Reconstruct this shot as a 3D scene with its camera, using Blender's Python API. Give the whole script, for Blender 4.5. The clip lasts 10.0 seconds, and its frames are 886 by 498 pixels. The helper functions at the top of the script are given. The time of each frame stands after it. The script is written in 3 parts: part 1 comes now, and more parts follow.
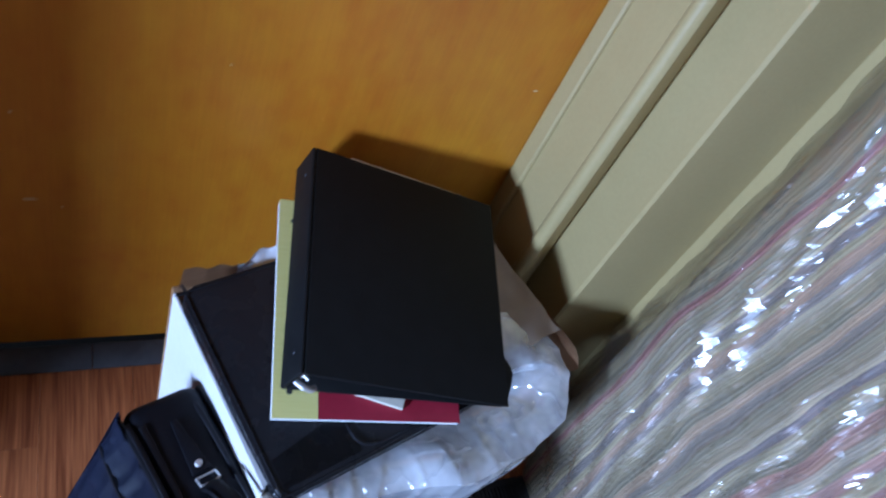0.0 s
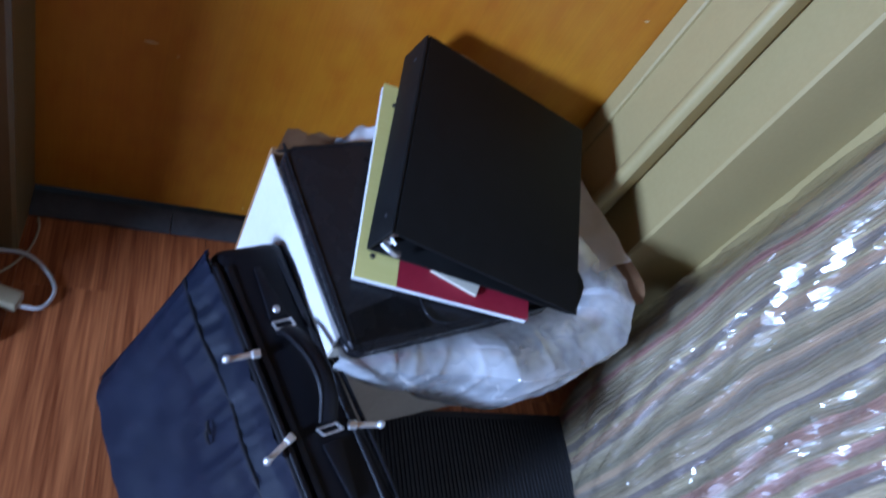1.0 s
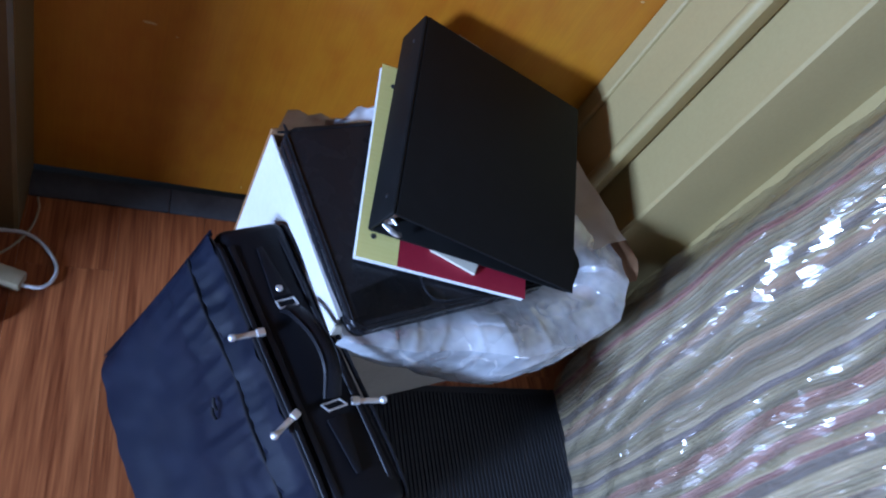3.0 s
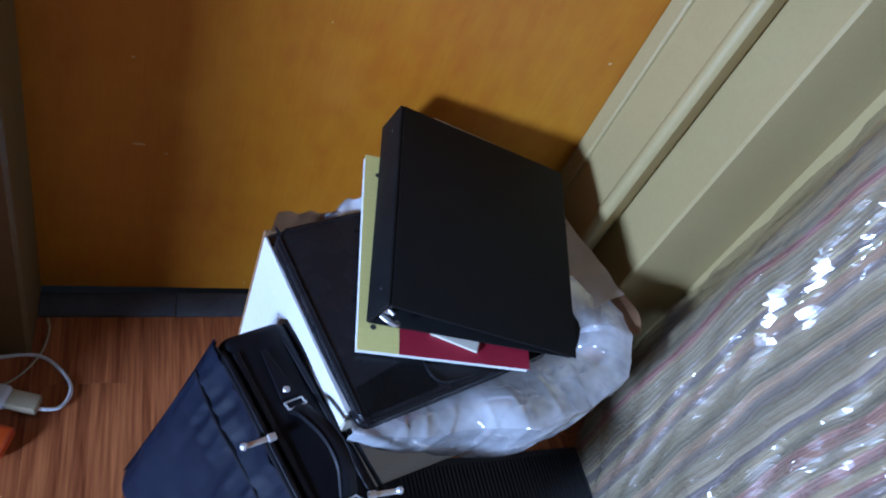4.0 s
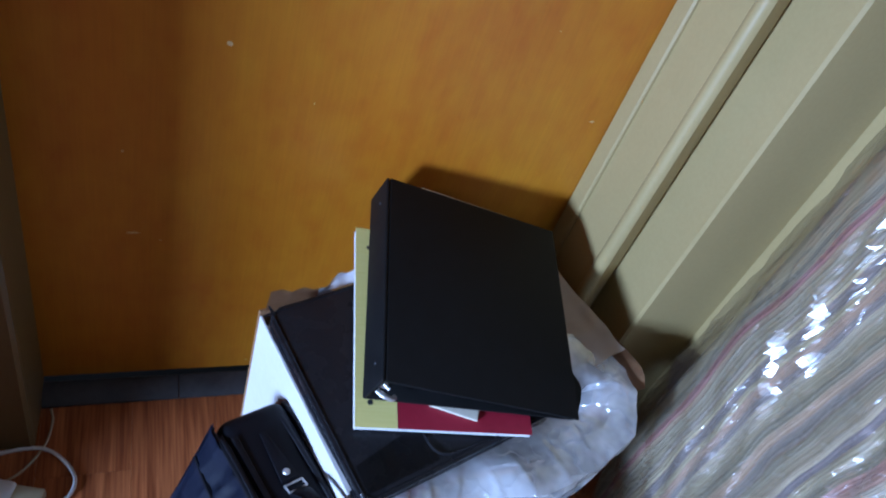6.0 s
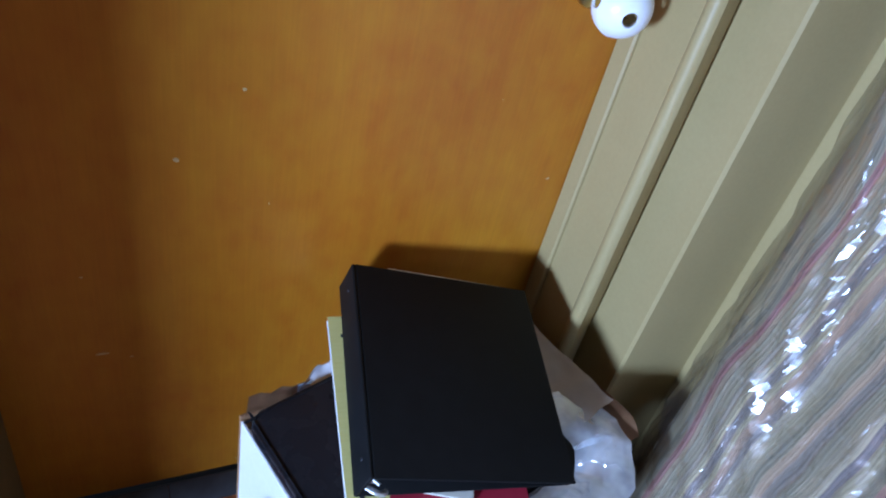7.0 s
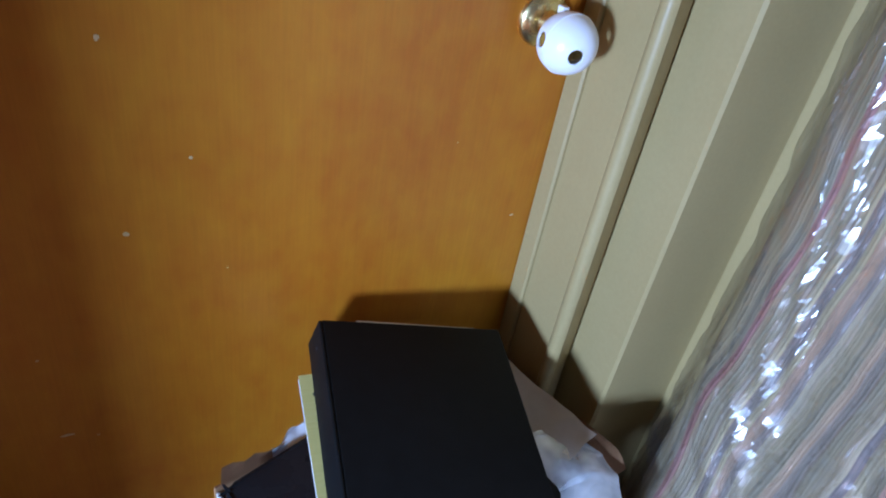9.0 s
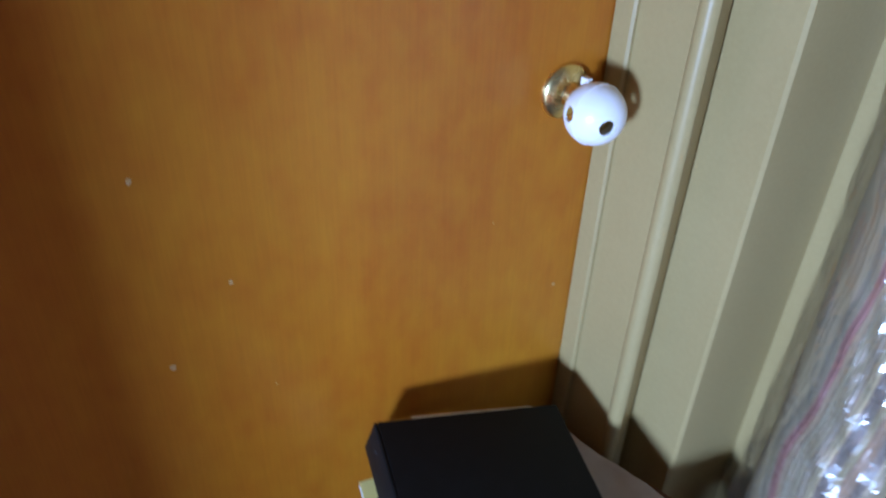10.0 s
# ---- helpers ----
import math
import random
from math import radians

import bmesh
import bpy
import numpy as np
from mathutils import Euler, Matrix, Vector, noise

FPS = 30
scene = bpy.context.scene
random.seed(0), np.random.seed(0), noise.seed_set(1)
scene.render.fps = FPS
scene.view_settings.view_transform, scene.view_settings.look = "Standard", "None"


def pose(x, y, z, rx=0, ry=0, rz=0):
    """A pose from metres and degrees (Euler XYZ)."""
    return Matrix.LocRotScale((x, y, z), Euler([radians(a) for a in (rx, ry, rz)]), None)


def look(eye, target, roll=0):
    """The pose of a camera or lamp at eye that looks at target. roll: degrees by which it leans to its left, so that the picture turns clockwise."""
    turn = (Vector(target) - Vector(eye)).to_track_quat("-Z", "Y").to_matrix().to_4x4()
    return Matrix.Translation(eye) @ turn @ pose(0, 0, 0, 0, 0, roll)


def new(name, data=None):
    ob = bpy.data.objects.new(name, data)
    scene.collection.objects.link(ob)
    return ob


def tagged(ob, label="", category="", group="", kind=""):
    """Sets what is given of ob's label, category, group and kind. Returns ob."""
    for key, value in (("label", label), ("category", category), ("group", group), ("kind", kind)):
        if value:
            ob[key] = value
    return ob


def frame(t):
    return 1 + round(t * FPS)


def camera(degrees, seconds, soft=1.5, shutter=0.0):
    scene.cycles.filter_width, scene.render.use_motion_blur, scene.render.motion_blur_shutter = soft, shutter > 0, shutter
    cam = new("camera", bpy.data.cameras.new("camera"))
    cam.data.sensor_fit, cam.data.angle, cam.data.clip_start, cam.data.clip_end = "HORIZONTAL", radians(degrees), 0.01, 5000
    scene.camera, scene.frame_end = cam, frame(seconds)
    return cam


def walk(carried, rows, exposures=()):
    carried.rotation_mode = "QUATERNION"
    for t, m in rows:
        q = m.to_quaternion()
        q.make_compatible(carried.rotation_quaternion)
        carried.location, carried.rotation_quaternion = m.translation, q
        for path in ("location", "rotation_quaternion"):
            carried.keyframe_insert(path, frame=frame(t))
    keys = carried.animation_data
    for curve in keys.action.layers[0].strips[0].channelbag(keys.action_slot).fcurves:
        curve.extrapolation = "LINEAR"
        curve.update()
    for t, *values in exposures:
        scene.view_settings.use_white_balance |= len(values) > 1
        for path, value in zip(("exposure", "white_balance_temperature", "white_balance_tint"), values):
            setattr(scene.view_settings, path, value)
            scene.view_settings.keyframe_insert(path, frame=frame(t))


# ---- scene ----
cam = camera(64.7, 10.0, soft=2.0, shutter=0.5)
PATH = [
    (0, (0.181, -0.663, 1.048), (1.099, 0.458, -0.331), 28.9),
    (0.5, (0.14, -0.729, 0.986), (1.018, 0.499, -0.327), 31.9),
    (1, (0.122, -0.755, 0.958), (0.96, 0.378, -0.461), 36.2),
    (1.5, (0.107, -0.766, 0.944), (0.961, 0.295, -0.521), 40.8),
    (2, (0.104, -0.77, 0.945), (1.013, 0.294, -0.485), 41.8),
    (3.3, (0.106, -0.742, 0.992), (0.954, 0.332, -0.467), 34.3),
    (3.5, (0.113, -0.732, 1.008), (0.951, 0.379, -0.427), 30.5),
    (4, (0.115, -0.734, 1.014), (0.942, 0.445, -0.374), 28.4),
    (4.5, (0.116, -0.736, 1.013), (0.93, 0.476, -0.354), 27.5),
    (5, (0.118, -0.727, 1.026), (0.93, 0.507, -0.324), 25.8),
    (6.3, (0.143, -0.724, 1.052), (0.911, 0.605, -0.23), 19.1),
    (6.5, (0.146, -0.704, 1.08), (0.919, 0.637, -0.187), 15.4),
    (7, (0.16, -0.696, 1.081), (0.994, 0.656, -0.134), 14.6),
    (7.5, (0.168, -0.696, 1.083), (1.021, 0.653, -0.123), 14.4),
    (8, (0.175, -0.69, 1.089), (1.04, 0.665, -0.101), 13.1),
    (8.5, (0.184, -0.688, 1.105), (1.053, 0.679, -0.068), 10.9),
    (9, (0.193, -0.676, 1.103), (1.073, 0.694, -0.058), 10.5),
    (9.5, (0.191, -0.666, 1.108), (1.068, 0.722, -0.034), 9.5),
    (10, (0.18, -0.611, 1.133), (1.054, 0.837, 0.065), 2.3),
]
walk(cam, [(t, look(eye, target, roll)) for t, eye, target, roll in PATH])

# ---- world, window light, exposure ----
world = bpy.data.worlds.new("sky")
scene.world = world
world.use_nodes = True
wn = world.node_tree
sky = wn.nodes.new("ShaderNodeTexSky")
sky.sky_type, sky.sun_disc, sky.sun_elevation, sky.sun_rotation = "NISHITA", False, radians(35), radians(250)
wn.links.new(sky.outputs[0], wn.nodes["Background"].inputs[0])
wn.nodes["Background"].inputs[1].default_value = 0.10

# The room: x from the window wall to the closet wall, y from the back wall to the door wall.
RX0, RX1, RY0, RY1, RZ = -1.75, 1.32, -3.9, -0.095, 2.42
WIN_Y0, WIN_Y1, WIN_Z0, WIN_Z1 = -1.80, -1.34, 0.56, 1.00

lamp = bpy.data.lights.new("window_daylight", "AREA")
lamp.shape, lamp.size, lamp.size_y = "RECTANGLE", WIN_Z1 - WIN_Z0, WIN_Y1 - WIN_Y0
lamp.energy, lamp.color = 240, (0.455, 0.70, 1.27)
lamp_ob = new("window_daylight", lamp)
lamp_ob.matrix_world = Matrix.Translation((RX0 - 0.04, (WIN_Y0 + WIN_Y1) / 2, (WIN_Z0 + WIN_Z1) / 2)) @ pose(0, 0, 0, 0, -90, 0)


# ---- materials ----
def surface(name, dark, light, rough=0.6, scale=8.0, stretch=(1, 1, 1), bump=0.1, fine=120.0, metal=0.0, spec=0.5, coat=0.0,
            vary=0.0, rough_vary=0.08, distance=0.001):
    """A surface of two colours mixed by broad and fine noise, with fine relief."""
    m = bpy.data.materials.new(name)
    m.use_nodes = True
    n, l = m.node_tree.nodes, m.node_tree.links
    bsdf = n["Principled BSDF"]
    coords, mapping = n.new("ShaderNodeTexCoord"), n.new("ShaderNodeMapping")
    mapping.inputs["Scale"].default_value = stretch
    l.new(coords.outputs["Object"], mapping.inputs[0])
    broad, small = n.new("ShaderNodeTexNoise"), n.new("ShaderNodeTexNoise")
    broad.inputs["Scale"].default_value, broad.inputs["Detail"].default_value = scale, 4
    small.inputs["Scale"].default_value, small.inputs["Detail"].default_value = fine, 3
    for t in (broad, small):
        l.new(mapping.outputs[0], t.inputs["Vector"])
    mix = n.new("ShaderNodeMath")
    mix.operation = "MULTIPLY_ADD"
    mix.inputs[1].default_value = 0.35
    l.new(small.outputs["Fac"], mix.inputs[0])
    half = n.new("ShaderNodeMath")
    half.operation = "MULTIPLY"
    half.inputs[1].default_value = 0.65
    l.new(broad.outputs["Fac"], half.inputs[0])
    l.new(half.outputs[0], mix.inputs[2])
    ramp = n.new("ShaderNodeValToRGB")
    ramp.color_ramp.elements[0].position, ramp.color_ramp.elements[1].position = 0.32, 0.68
    ramp.color_ramp.elements[0].color, ramp.color_ramp.elements[1].color = (*dark, 1), (*light, 1)
    l.new(mix.outputs[0], ramp.inputs[0])
    colour = ramp.outputs[0]
    if vary:
        info, hsv, val = n.new("ShaderNodeObjectInfo"), n.new("ShaderNodeHueSaturation"), n.new("ShaderNodeMapRange")
        val.inputs[3].default_value, val.inputs[4].default_value = 1 - vary, 1 + vary
        l.new(info.outputs["Random"], val.inputs[0])
        l.new(val.outputs[0], hsv.inputs["Value"])
        l.new(colour, hsv.inputs["Color"])
        colour = hsv.outputs[0]
    l.new(colour, bsdf.inputs["Base Color"])
    r = n.new("ShaderNodeMapRange")
    r.inputs[3].default_value, r.inputs[4].default_value = max(0.02, rough - rough_vary), min(1, rough + rough_vary)
    l.new(broad.outputs["Fac"], r.inputs[0])
    l.new(r.outputs[0], bsdf.inputs["Roughness"])
    bsdf.inputs["Metallic"].default_value, bsdf.inputs["Specular IOR Level"].default_value = metal, spec
    bsdf.inputs["Coat Weight"].default_value = coat
    if bump:
        b = n.new("ShaderNodeBump")
        b.inputs["Strength"].default_value, b.inputs["Distance"].default_value = bump, distance
        l.new(small.outputs["Fac"], b.inputs["Height"])
        l.new(b.outputs[0], bsdf.inputs["Normal"])
    return m


def film_material(name, tint, clear, rough, milk=0.0, relief=0.25, shine=0.045, creases=20.0, stretch=(1, 1, 1), crease_depth=0.002):
    """Thin plastic film: part clear, part glossy, part milky."""
    m = bpy.data.materials.new(name)
    m.use_nodes = True
    n, l = m.node_tree.nodes, m.node_tree.links
    for x in list(n):
        if x.type != "OUTPUT_MATERIAL":
            n.remove(x)
    out = [x for x in n if x.type == "OUTPUT_MATERIAL"][0]
    see, gloss, fres, mix = n.new("ShaderNodeBsdfTransparent"), n.new("ShaderNodeBsdfGlossy"), n.new("ShaderNodeLayerWeight"), n.new("ShaderNodeMixShader")
    see.inputs[0].default_value = (*clear, 1)
    gloss.inputs["Roughness"].default_value, gloss.inputs[0].default_value = rough, (1, 1, 1, 1)
    fres.inputs["Blend"].default_value = 0.16
    lift = n.new("ShaderNodeMath")
    lift.inputs[1].default_value = shine
    l.new(fres.outputs["Facing"], lift.inputs[0])
    coords, tex, bump = n.new("ShaderNodeTexCoord"), n.new("ShaderNodeTexNoise"), n.new("ShaderNodeBump")
    tex.inputs["Scale"].default_value, tex.inputs["Detail"].default_value = 45, 2
    bump.inputs["Strength"].default_value, bump.inputs["Distance"].default_value = relief, 0.002
    l.new(coords.outputs["Object"], tex.inputs["Vector"])
    l.new(tex.outputs["Fac"], bump.inputs["Height"])
    squeeze, net, line, fold = n.new("ShaderNodeMapping"), n.new("ShaderNodeTexNoise"), n.new("ShaderNodeMapRange"), n.new("ShaderNodeBump")
    squeeze.inputs["Scale"].default_value = stretch
    net.inputs["Scale"].default_value, net.inputs["Detail"].default_value = creases, 2.0
    middle, apart = n.new("ShaderNodeMath"), n.new("ShaderNodeMath")
    middle.operation, middle.inputs[1].default_value, apart.operation = "SUBTRACT", 0.5, "ABSOLUTE"
    line.inputs[2].default_value, line.inputs[3].default_value, line.inputs[4].default_value = 0.05, 1.0, 0.0
    fold.inputs["Strength"].default_value, fold.inputs["Distance"].default_value = 0.7, crease_depth
    l.new(coords.outputs["Object"], squeeze.inputs[0])
    l.new(squeeze.outputs[0], net.inputs["Vector"])
    l.new(net.outputs["Fac"], middle.inputs[0])
    l.new(middle.outputs[0], apart.inputs[0])
    l.new(apart.outputs[0], line.inputs[0])
    l.new(line.outputs[0], fold.inputs["Height"])
    l.new(bump.outputs[0], fold.inputs["Normal"])
    l.new(fold.outputs[0], gloss.inputs["Normal"])
    base = see.outputs[0]
    if milk:
        diff, trans, both, veil = n.new("ShaderNodeBsdfDiffuse"), n.new("ShaderNodeBsdfTranslucent"), n.new("ShaderNodeMixShader"), n.new("ShaderNodeMixShader")
        diff.inputs[0].default_value = trans.inputs[0].default_value = (*tint, 1)
        both.inputs[0].default_value = 0.25
        l.new(diff.outputs[0], both.inputs[1])
        l.new(trans.outputs[0], both.inputs[2])
        patch, span = n.new("ShaderNodeTexNoise"), n.new("ShaderNodeMapRange")
        patch.inputs["Scale"].default_value, patch.inputs["Detail"].default_value = 13.0, 3.0
        span.inputs[1].default_value, span.inputs[2].default_value = 0.36, 0.64
        span.inputs[3].default_value, span.inputs[4].default_value = milk * 0.45, min(1.0, milk * 1.5)
        l.new(coords.outputs["Object"], patch.inputs["Vector"])
        l.new(patch.outputs["Fac"], span.inputs[0])
        l.new(span.outputs[0], veil.inputs[0])
        l.new(base, veil.inputs[1])
        l.new(both.outputs[0], veil.inputs[2])
        base = veil.outputs[0]
    l.new(lift.outputs[0], mix.inputs[0])
    l.new(base, mix.inputs[1])
    l.new(gloss.outputs[0], mix.inputs[2])
    l.new(mix.outputs[0], out.inputs[0])
    return m


PAINT = surface("beige_paint", (0.360, 0.262, 0.110), (0.410, 0.303, 0.132), 0.42, 5, bump=0.12, fine=180, spec=0.4)
TRIM_BROWN = surface("brown_left_trim", (0.120, 0.076, 0.026), (0.155, 0.10, 0.036), 0.45, 6, bump=0.15, fine=160, spec=0.35)
# unseen walls and ceiling: colours made dark to keep bounced fill low
WALL = surface("low_bounce_wall", (0.085, 0.042, 0.020), (0.13, 0.068, 0.034), 0.7, 4, bump=0.2)
CEIL = surface("low_bounce_ceiling", (0.17, 0.13, 0.09), (0.21, 0.165, 0.12), 0.8, 4)
DARK_STRIP = surface("dark_vinyl", (0.020, 0.018, 0.018), (0.046, 0.042, 0.041), 0.55, 20, bump=0.3, fine=90)
BRASS = surface("brass", (0.74, 0.55, 0.22), (0.86, 0.70, 0.36), 0.27, 30, metal=1.0, bump=0.03)
WHITE_PLASTIC = surface("white_plastic", (0.87, 0.86, 0.86), (0.91, 0.90, 0.90), 0.3, 20, bump=0.03)
CARD_WHITE = surface("white_carton", (0.70, 0.67, 0.64), (0.78, 0.75, 0.72), 0.6, 12, bump=0.1)
CARD_BROWN = surface("brown_cardboard", (0.25, 0.115, 0.045), (0.36, 0.185, 0.085), 0.8, 14, (1, 1, 4), bump=0.25)
BINDER = surface("black_vinyl", (0.007, 0.007, 0.007), (0.011, 0.011, 0.011), 0.58, 40, bump=0.35, fine=700, spec=0.13, distance=0.0004)
LEATHER = surface("black_leatherette", (0.011, 0.011, 0.013), (0.016, 0.016, 0.018), 0.27, 30, bump=0.3, fine=350, spec=0.26, distance=0.0006)
NYLON_TOP = surface("black_nylon_top", (0.004, 0.004, 0.006), (0.007, 0.007, 0.010), 0.55, 9, bump=0.4, fine=900, spec=0.2, distance=0.0005)
NYLON = surface("black_nylon", (0.005, 0.0090, 0.024), (0.0095, 0.0155, 0.040), 0.62, 9, bump=0.4, fine=900, spec=0.4, distance=0.0005)
NYLON_TRIM = surface("black_webbing", (0.005, 0.005, 0.007), (0.009, 0.009, 0.012), 0.5, 30, bump=0.4, fine=500, spec=0.25, distance=0.0006)
STRAP = surface("strap_leatherette", (0.005, 0.005, 0.007), (0.009, 0.009, 0.012), 0.5, 30, bump=0.3, fine=350, spec=0.22, distance=0.0006)
STEEL = surface("nickel", (0.72, 0.70, 0.68), (0.90, 0.89, 0.88), 0.45, 30, metal=0.75, bump=0.03)
YELLOW = surface("yellow_card", (0.80, 0.68, 0.21), (0.87, 0.76, 0.28), 0.6, 10, (1, 30, 1), bump=0.05)
MAROON = surface("maroon_card", (0.32, 0.012, 0.030), (0.41, 0.020, 0.045), 0.5, 14, bump=0.05)
PAPER = surface("white_paper", (0.72, 0.72, 0.72), (0.80, 0.80, 0.80), 0.7, 30, (1, 1, 60), bump=0.1)
CREAM = surface("cream_paper", (0.68, 0.63, 0.50), (0.75, 0.71, 0.60), 0.7, 20)
RUBBER = surface("black_rubber", (0.006, 0.006, 0.008), (0.013, 0.013, 0.016), 0.55, 15, bump=0.3, fine=200)
CORD = surface("cream_plastic", (0.40, 0.33, 0.20), (0.48, 0.40, 0.26), 0.4, 20, bump=0.03)
CORD_WHITE = surface("white_cord", (0.68, 0.67, 0.64), (0.76, 0.75, 0.72), 0.4, 20, bump=0.03)
ORANGE = surface("orange_plastic", (0.75, 0.085, 0.012), (0.85, 0.12, 0.02), 0.4, 20, bump=0.05)
CHIP = surface("bare_wood", (0.50, 0.33, 0.16), (0.62, 0.45, 0.25), 0.7, 60)
HOLE = surface("dark_hole", (0.02, 0.02, 0.02), (0.03, 0.03, 0.03), 0.8, 20)
WRAP = film_material("clear_wrap", (0.9, 0.9, 0.95), (0.96, 0.96, 0.965), 0.21, 0.006, 0.25, 0.060, 16.0, (1, 1.6, 0.5), 0.0018)
BAG = film_material("milky_bag", (0.93, 0.97, 1.0), (0.92, 0.94, 0.98), 0.10, 0.70, 0.30, 0.14, 24.0, (1, 1, 0.6), 0.006)
# white carton with the shade of its front put into the colour
CARD_SHADED = surface("shaded_white_carton", (0.42, 0.36, 0.28), (0.52, 0.46, 0.37), 0.7, 12, bump=0.15)
PINK = surface("pink_print", (0.62, 0.20, 0.26), (0.70, 0.28, 0.33), 0.6, 20)
LINER = surface("packing_paper", (0.60, 0.51, 0.41), (0.70, 0.61, 0.50), 0.7, 16, bump=0.25, fine=60)


def door_wood():
    """Orange-stained veneer with fine upright grain, blotches, scuffs and small chips."""
    m = surface("door_veneer", (0.38, 0.095, 0.008), (0.51, 0.205, 0.015), 0.36, 2.6, (1, 1, 0.6), bump=0.04, fine=34, spec=0.4)
    n, l = m.node_tree.nodes, m.node_tree.links
    bsdf = n["Principled BSDF"]
    base = bsdf.inputs["Base Color"].links[0].from_socket
    coords, mapping = n.new("ShaderNodeTexCoord"), n.new("ShaderNodeMapping")
    mapping.inputs["Scale"].default_value = (260, 1, 9)
    l.new(coords.outputs["Object"], mapping.inputs[0])
    grain = n.new("ShaderNodeTexNoise")
    grain.inputs["Scale"].default_value, grain.inputs["Detail"].default_value = 1, 3
    l.new(mapping.outputs[0], grain.inputs["Vector"])
    g = n.new("ShaderNodeMapRange")
    g.inputs[1].default_value, g.inputs[2].default_value, g.inputs[3].default_value, g.inputs[4].default_value = 0.3, 0.7, 0.95, 1.045
    l.new(grain.outputs["Fac"], g.inputs[0])
    hsv = n.new("ShaderNodeHueSaturation")
    l.new(base, hsv.inputs["Color"])
    l.new(g.outputs[0], hsv.inputs["Value"])
    l.new(hsv.outputs[0], bsdf.inputs["Base Color"])
    return m


def floor_wood():
    """Reddish laminate with long grain along the planks."""
    m = surface("floor_laminate", (0.135, 0.025, 0.009), (0.56, 0.178, 0.062), 0.36, 1.0, (58, 2.2, 1), bump=0.08, fine=4.0, spec=0.3, vary=0.04)
    return m


DOOR_WOOD, FLOOR_WOOD = door_wood(), floor_wood()


def striped_fabric():
    """Narrow uneven upright stripes of taupe, beige, mauve, olive and cream."""
    m = bpy.data.materials.new("striped_ticking")
    m.use_nodes = True
    n, l = m.node_tree.nodes, m.node_tree.links
    bsdf = n["Principled BSDF"]
    coords, split, across = n.new("ShaderNodeTexCoord"), n.new("ShaderNodeSeparateXYZ"), n.new("ShaderNodeMath")
    l.new(coords.outputs["Object"], split.inputs[0])
    across.operation = "SUBTRACT"
    l.new(split.outputs["Y"], across.inputs[0])
    l.new(split.outputs["X"], across.inputs[1])
    way = across.outputs[0]
    for size, stretch, amount in ((3.0, 1.0, 0.050), (11.0, 0.8, 0.014), (30.0, 0.35, 0.006)):
        squeeze, wave, shift = n.new("ShaderNodeMapping"), n.new("ShaderNodeTexNoise"), n.new("ShaderNodeMath")
        squeeze.inputs["Scale"].default_value = (1, 1, stretch)
        wave.inputs["Scale"].default_value, wave.inputs["Detail"].default_value = size, 1.0
        l.new(coords.outputs["Object"], squeeze.inputs[0])
        l.new(squeeze.outputs[0], wave.inputs["Vector"])
        shift.operation, shift.inputs[1].default_value = "MULTIPLY_ADD", amount
        l.new(wave.outputs["Fac"], shift.inputs[0])
        l.new(way, shift.inputs[2])
        way = shift.outputs[0]
    tones = []
    for count in (96.0, 250.0):
        band = n.new("ShaderNodeTexVoronoi")
        band.voronoi_dimensions, band.feature = "1D", "SMOOTH_F1"
        band.inputs["Scale"].default_value, band.inputs["Smoothness"].default_value = count, 0.25
        l.new(way, band.inputs["W"])
        tones.append(band)
    ramp = n.new("ShaderNodeValToRGB")
    stops = [(0.0, (0.16, 0.110, 0.090)), (0.13, (0.44, 0.34, 0.185)), (0.25, (0.26, 0.215, 0.135)), (0.36, (0.51, 0.40, 0.225)), (0.47, (0.32, 0.115, 0.110)),
             (0.57, (0.41, 0.325, 0.18)), (0.67, (0.21, 0.165, 0.145)), (0.78, (0.56, 0.45, 0.275)), (0.89, (0.37, 0.18, 0.155)), (1.0, (0.45, 0.355, 0.20))]
    els = ramp.color_ramp.elements
    els[0].position, els[0].color = stops[0][0], (*stops[0][1], 1)
    els[1].position, els[1].color = stops[-1][0], (*stops[-1][1], 1)
    for p, c in stops[1:-1]:
        e = els.new(p)
        e.color = (*c, 1)
    l.new(tones[0].outputs["Color"], ramp.inputs[0])
    fine_tone, hsv = n.new("ShaderNodeMapRange"), n.new("ShaderNodeHueSaturation")
    fine_tone.inputs[3].default_value, fine_tone.inputs[4].default_value = 0.60, 1.20
    l.new(tones[1].outputs["Color"], fine_tone.inputs[0])
    hsv.inputs["Saturation"].default_value = 1.02
    l.new(fine_tone.outputs[0], hsv.inputs["Value"])
    l.new(ramp.outputs[0], hsv.inputs["Color"])
    l.new(hsv.outputs[0], bsdf.inputs["Base Color"])
    bsdf.inputs["Roughness"].default_value = 0.8
    b = n.new("ShaderNodeBump")
    b.inputs["Strength"].default_value, b.inputs["Distance"].default_value = 0.5, 0.002
    l.new(tones[1].outputs["Distance"], b.inputs["Height"])
    l.new(b.outputs[0], bsdf.inputs["Normal"])
    return m


STRIPES = striped_fabric()


# ---- mesh helpers ----
def part(name, bm, material, parent=None, label="", smooth=False):
    """Links a bmesh as one mesh object, under a thing or a part where one is given."""
    me = bpy.data.meshes.new(name)
    bmesh.ops.recalc_face_normals(bm, faces=bm.faces)
    bm.to_mesh(me)
    bm.free()
    me.materials.append(material)
    if smooth:
        me.shade_smooth()
        me.set_sharp_from_angle(angle=radians(38))
    ob = new(name, me)
    if parent is not None:
        ob.parent = parent
    if label:
        tagged(ob, label)
    return ob


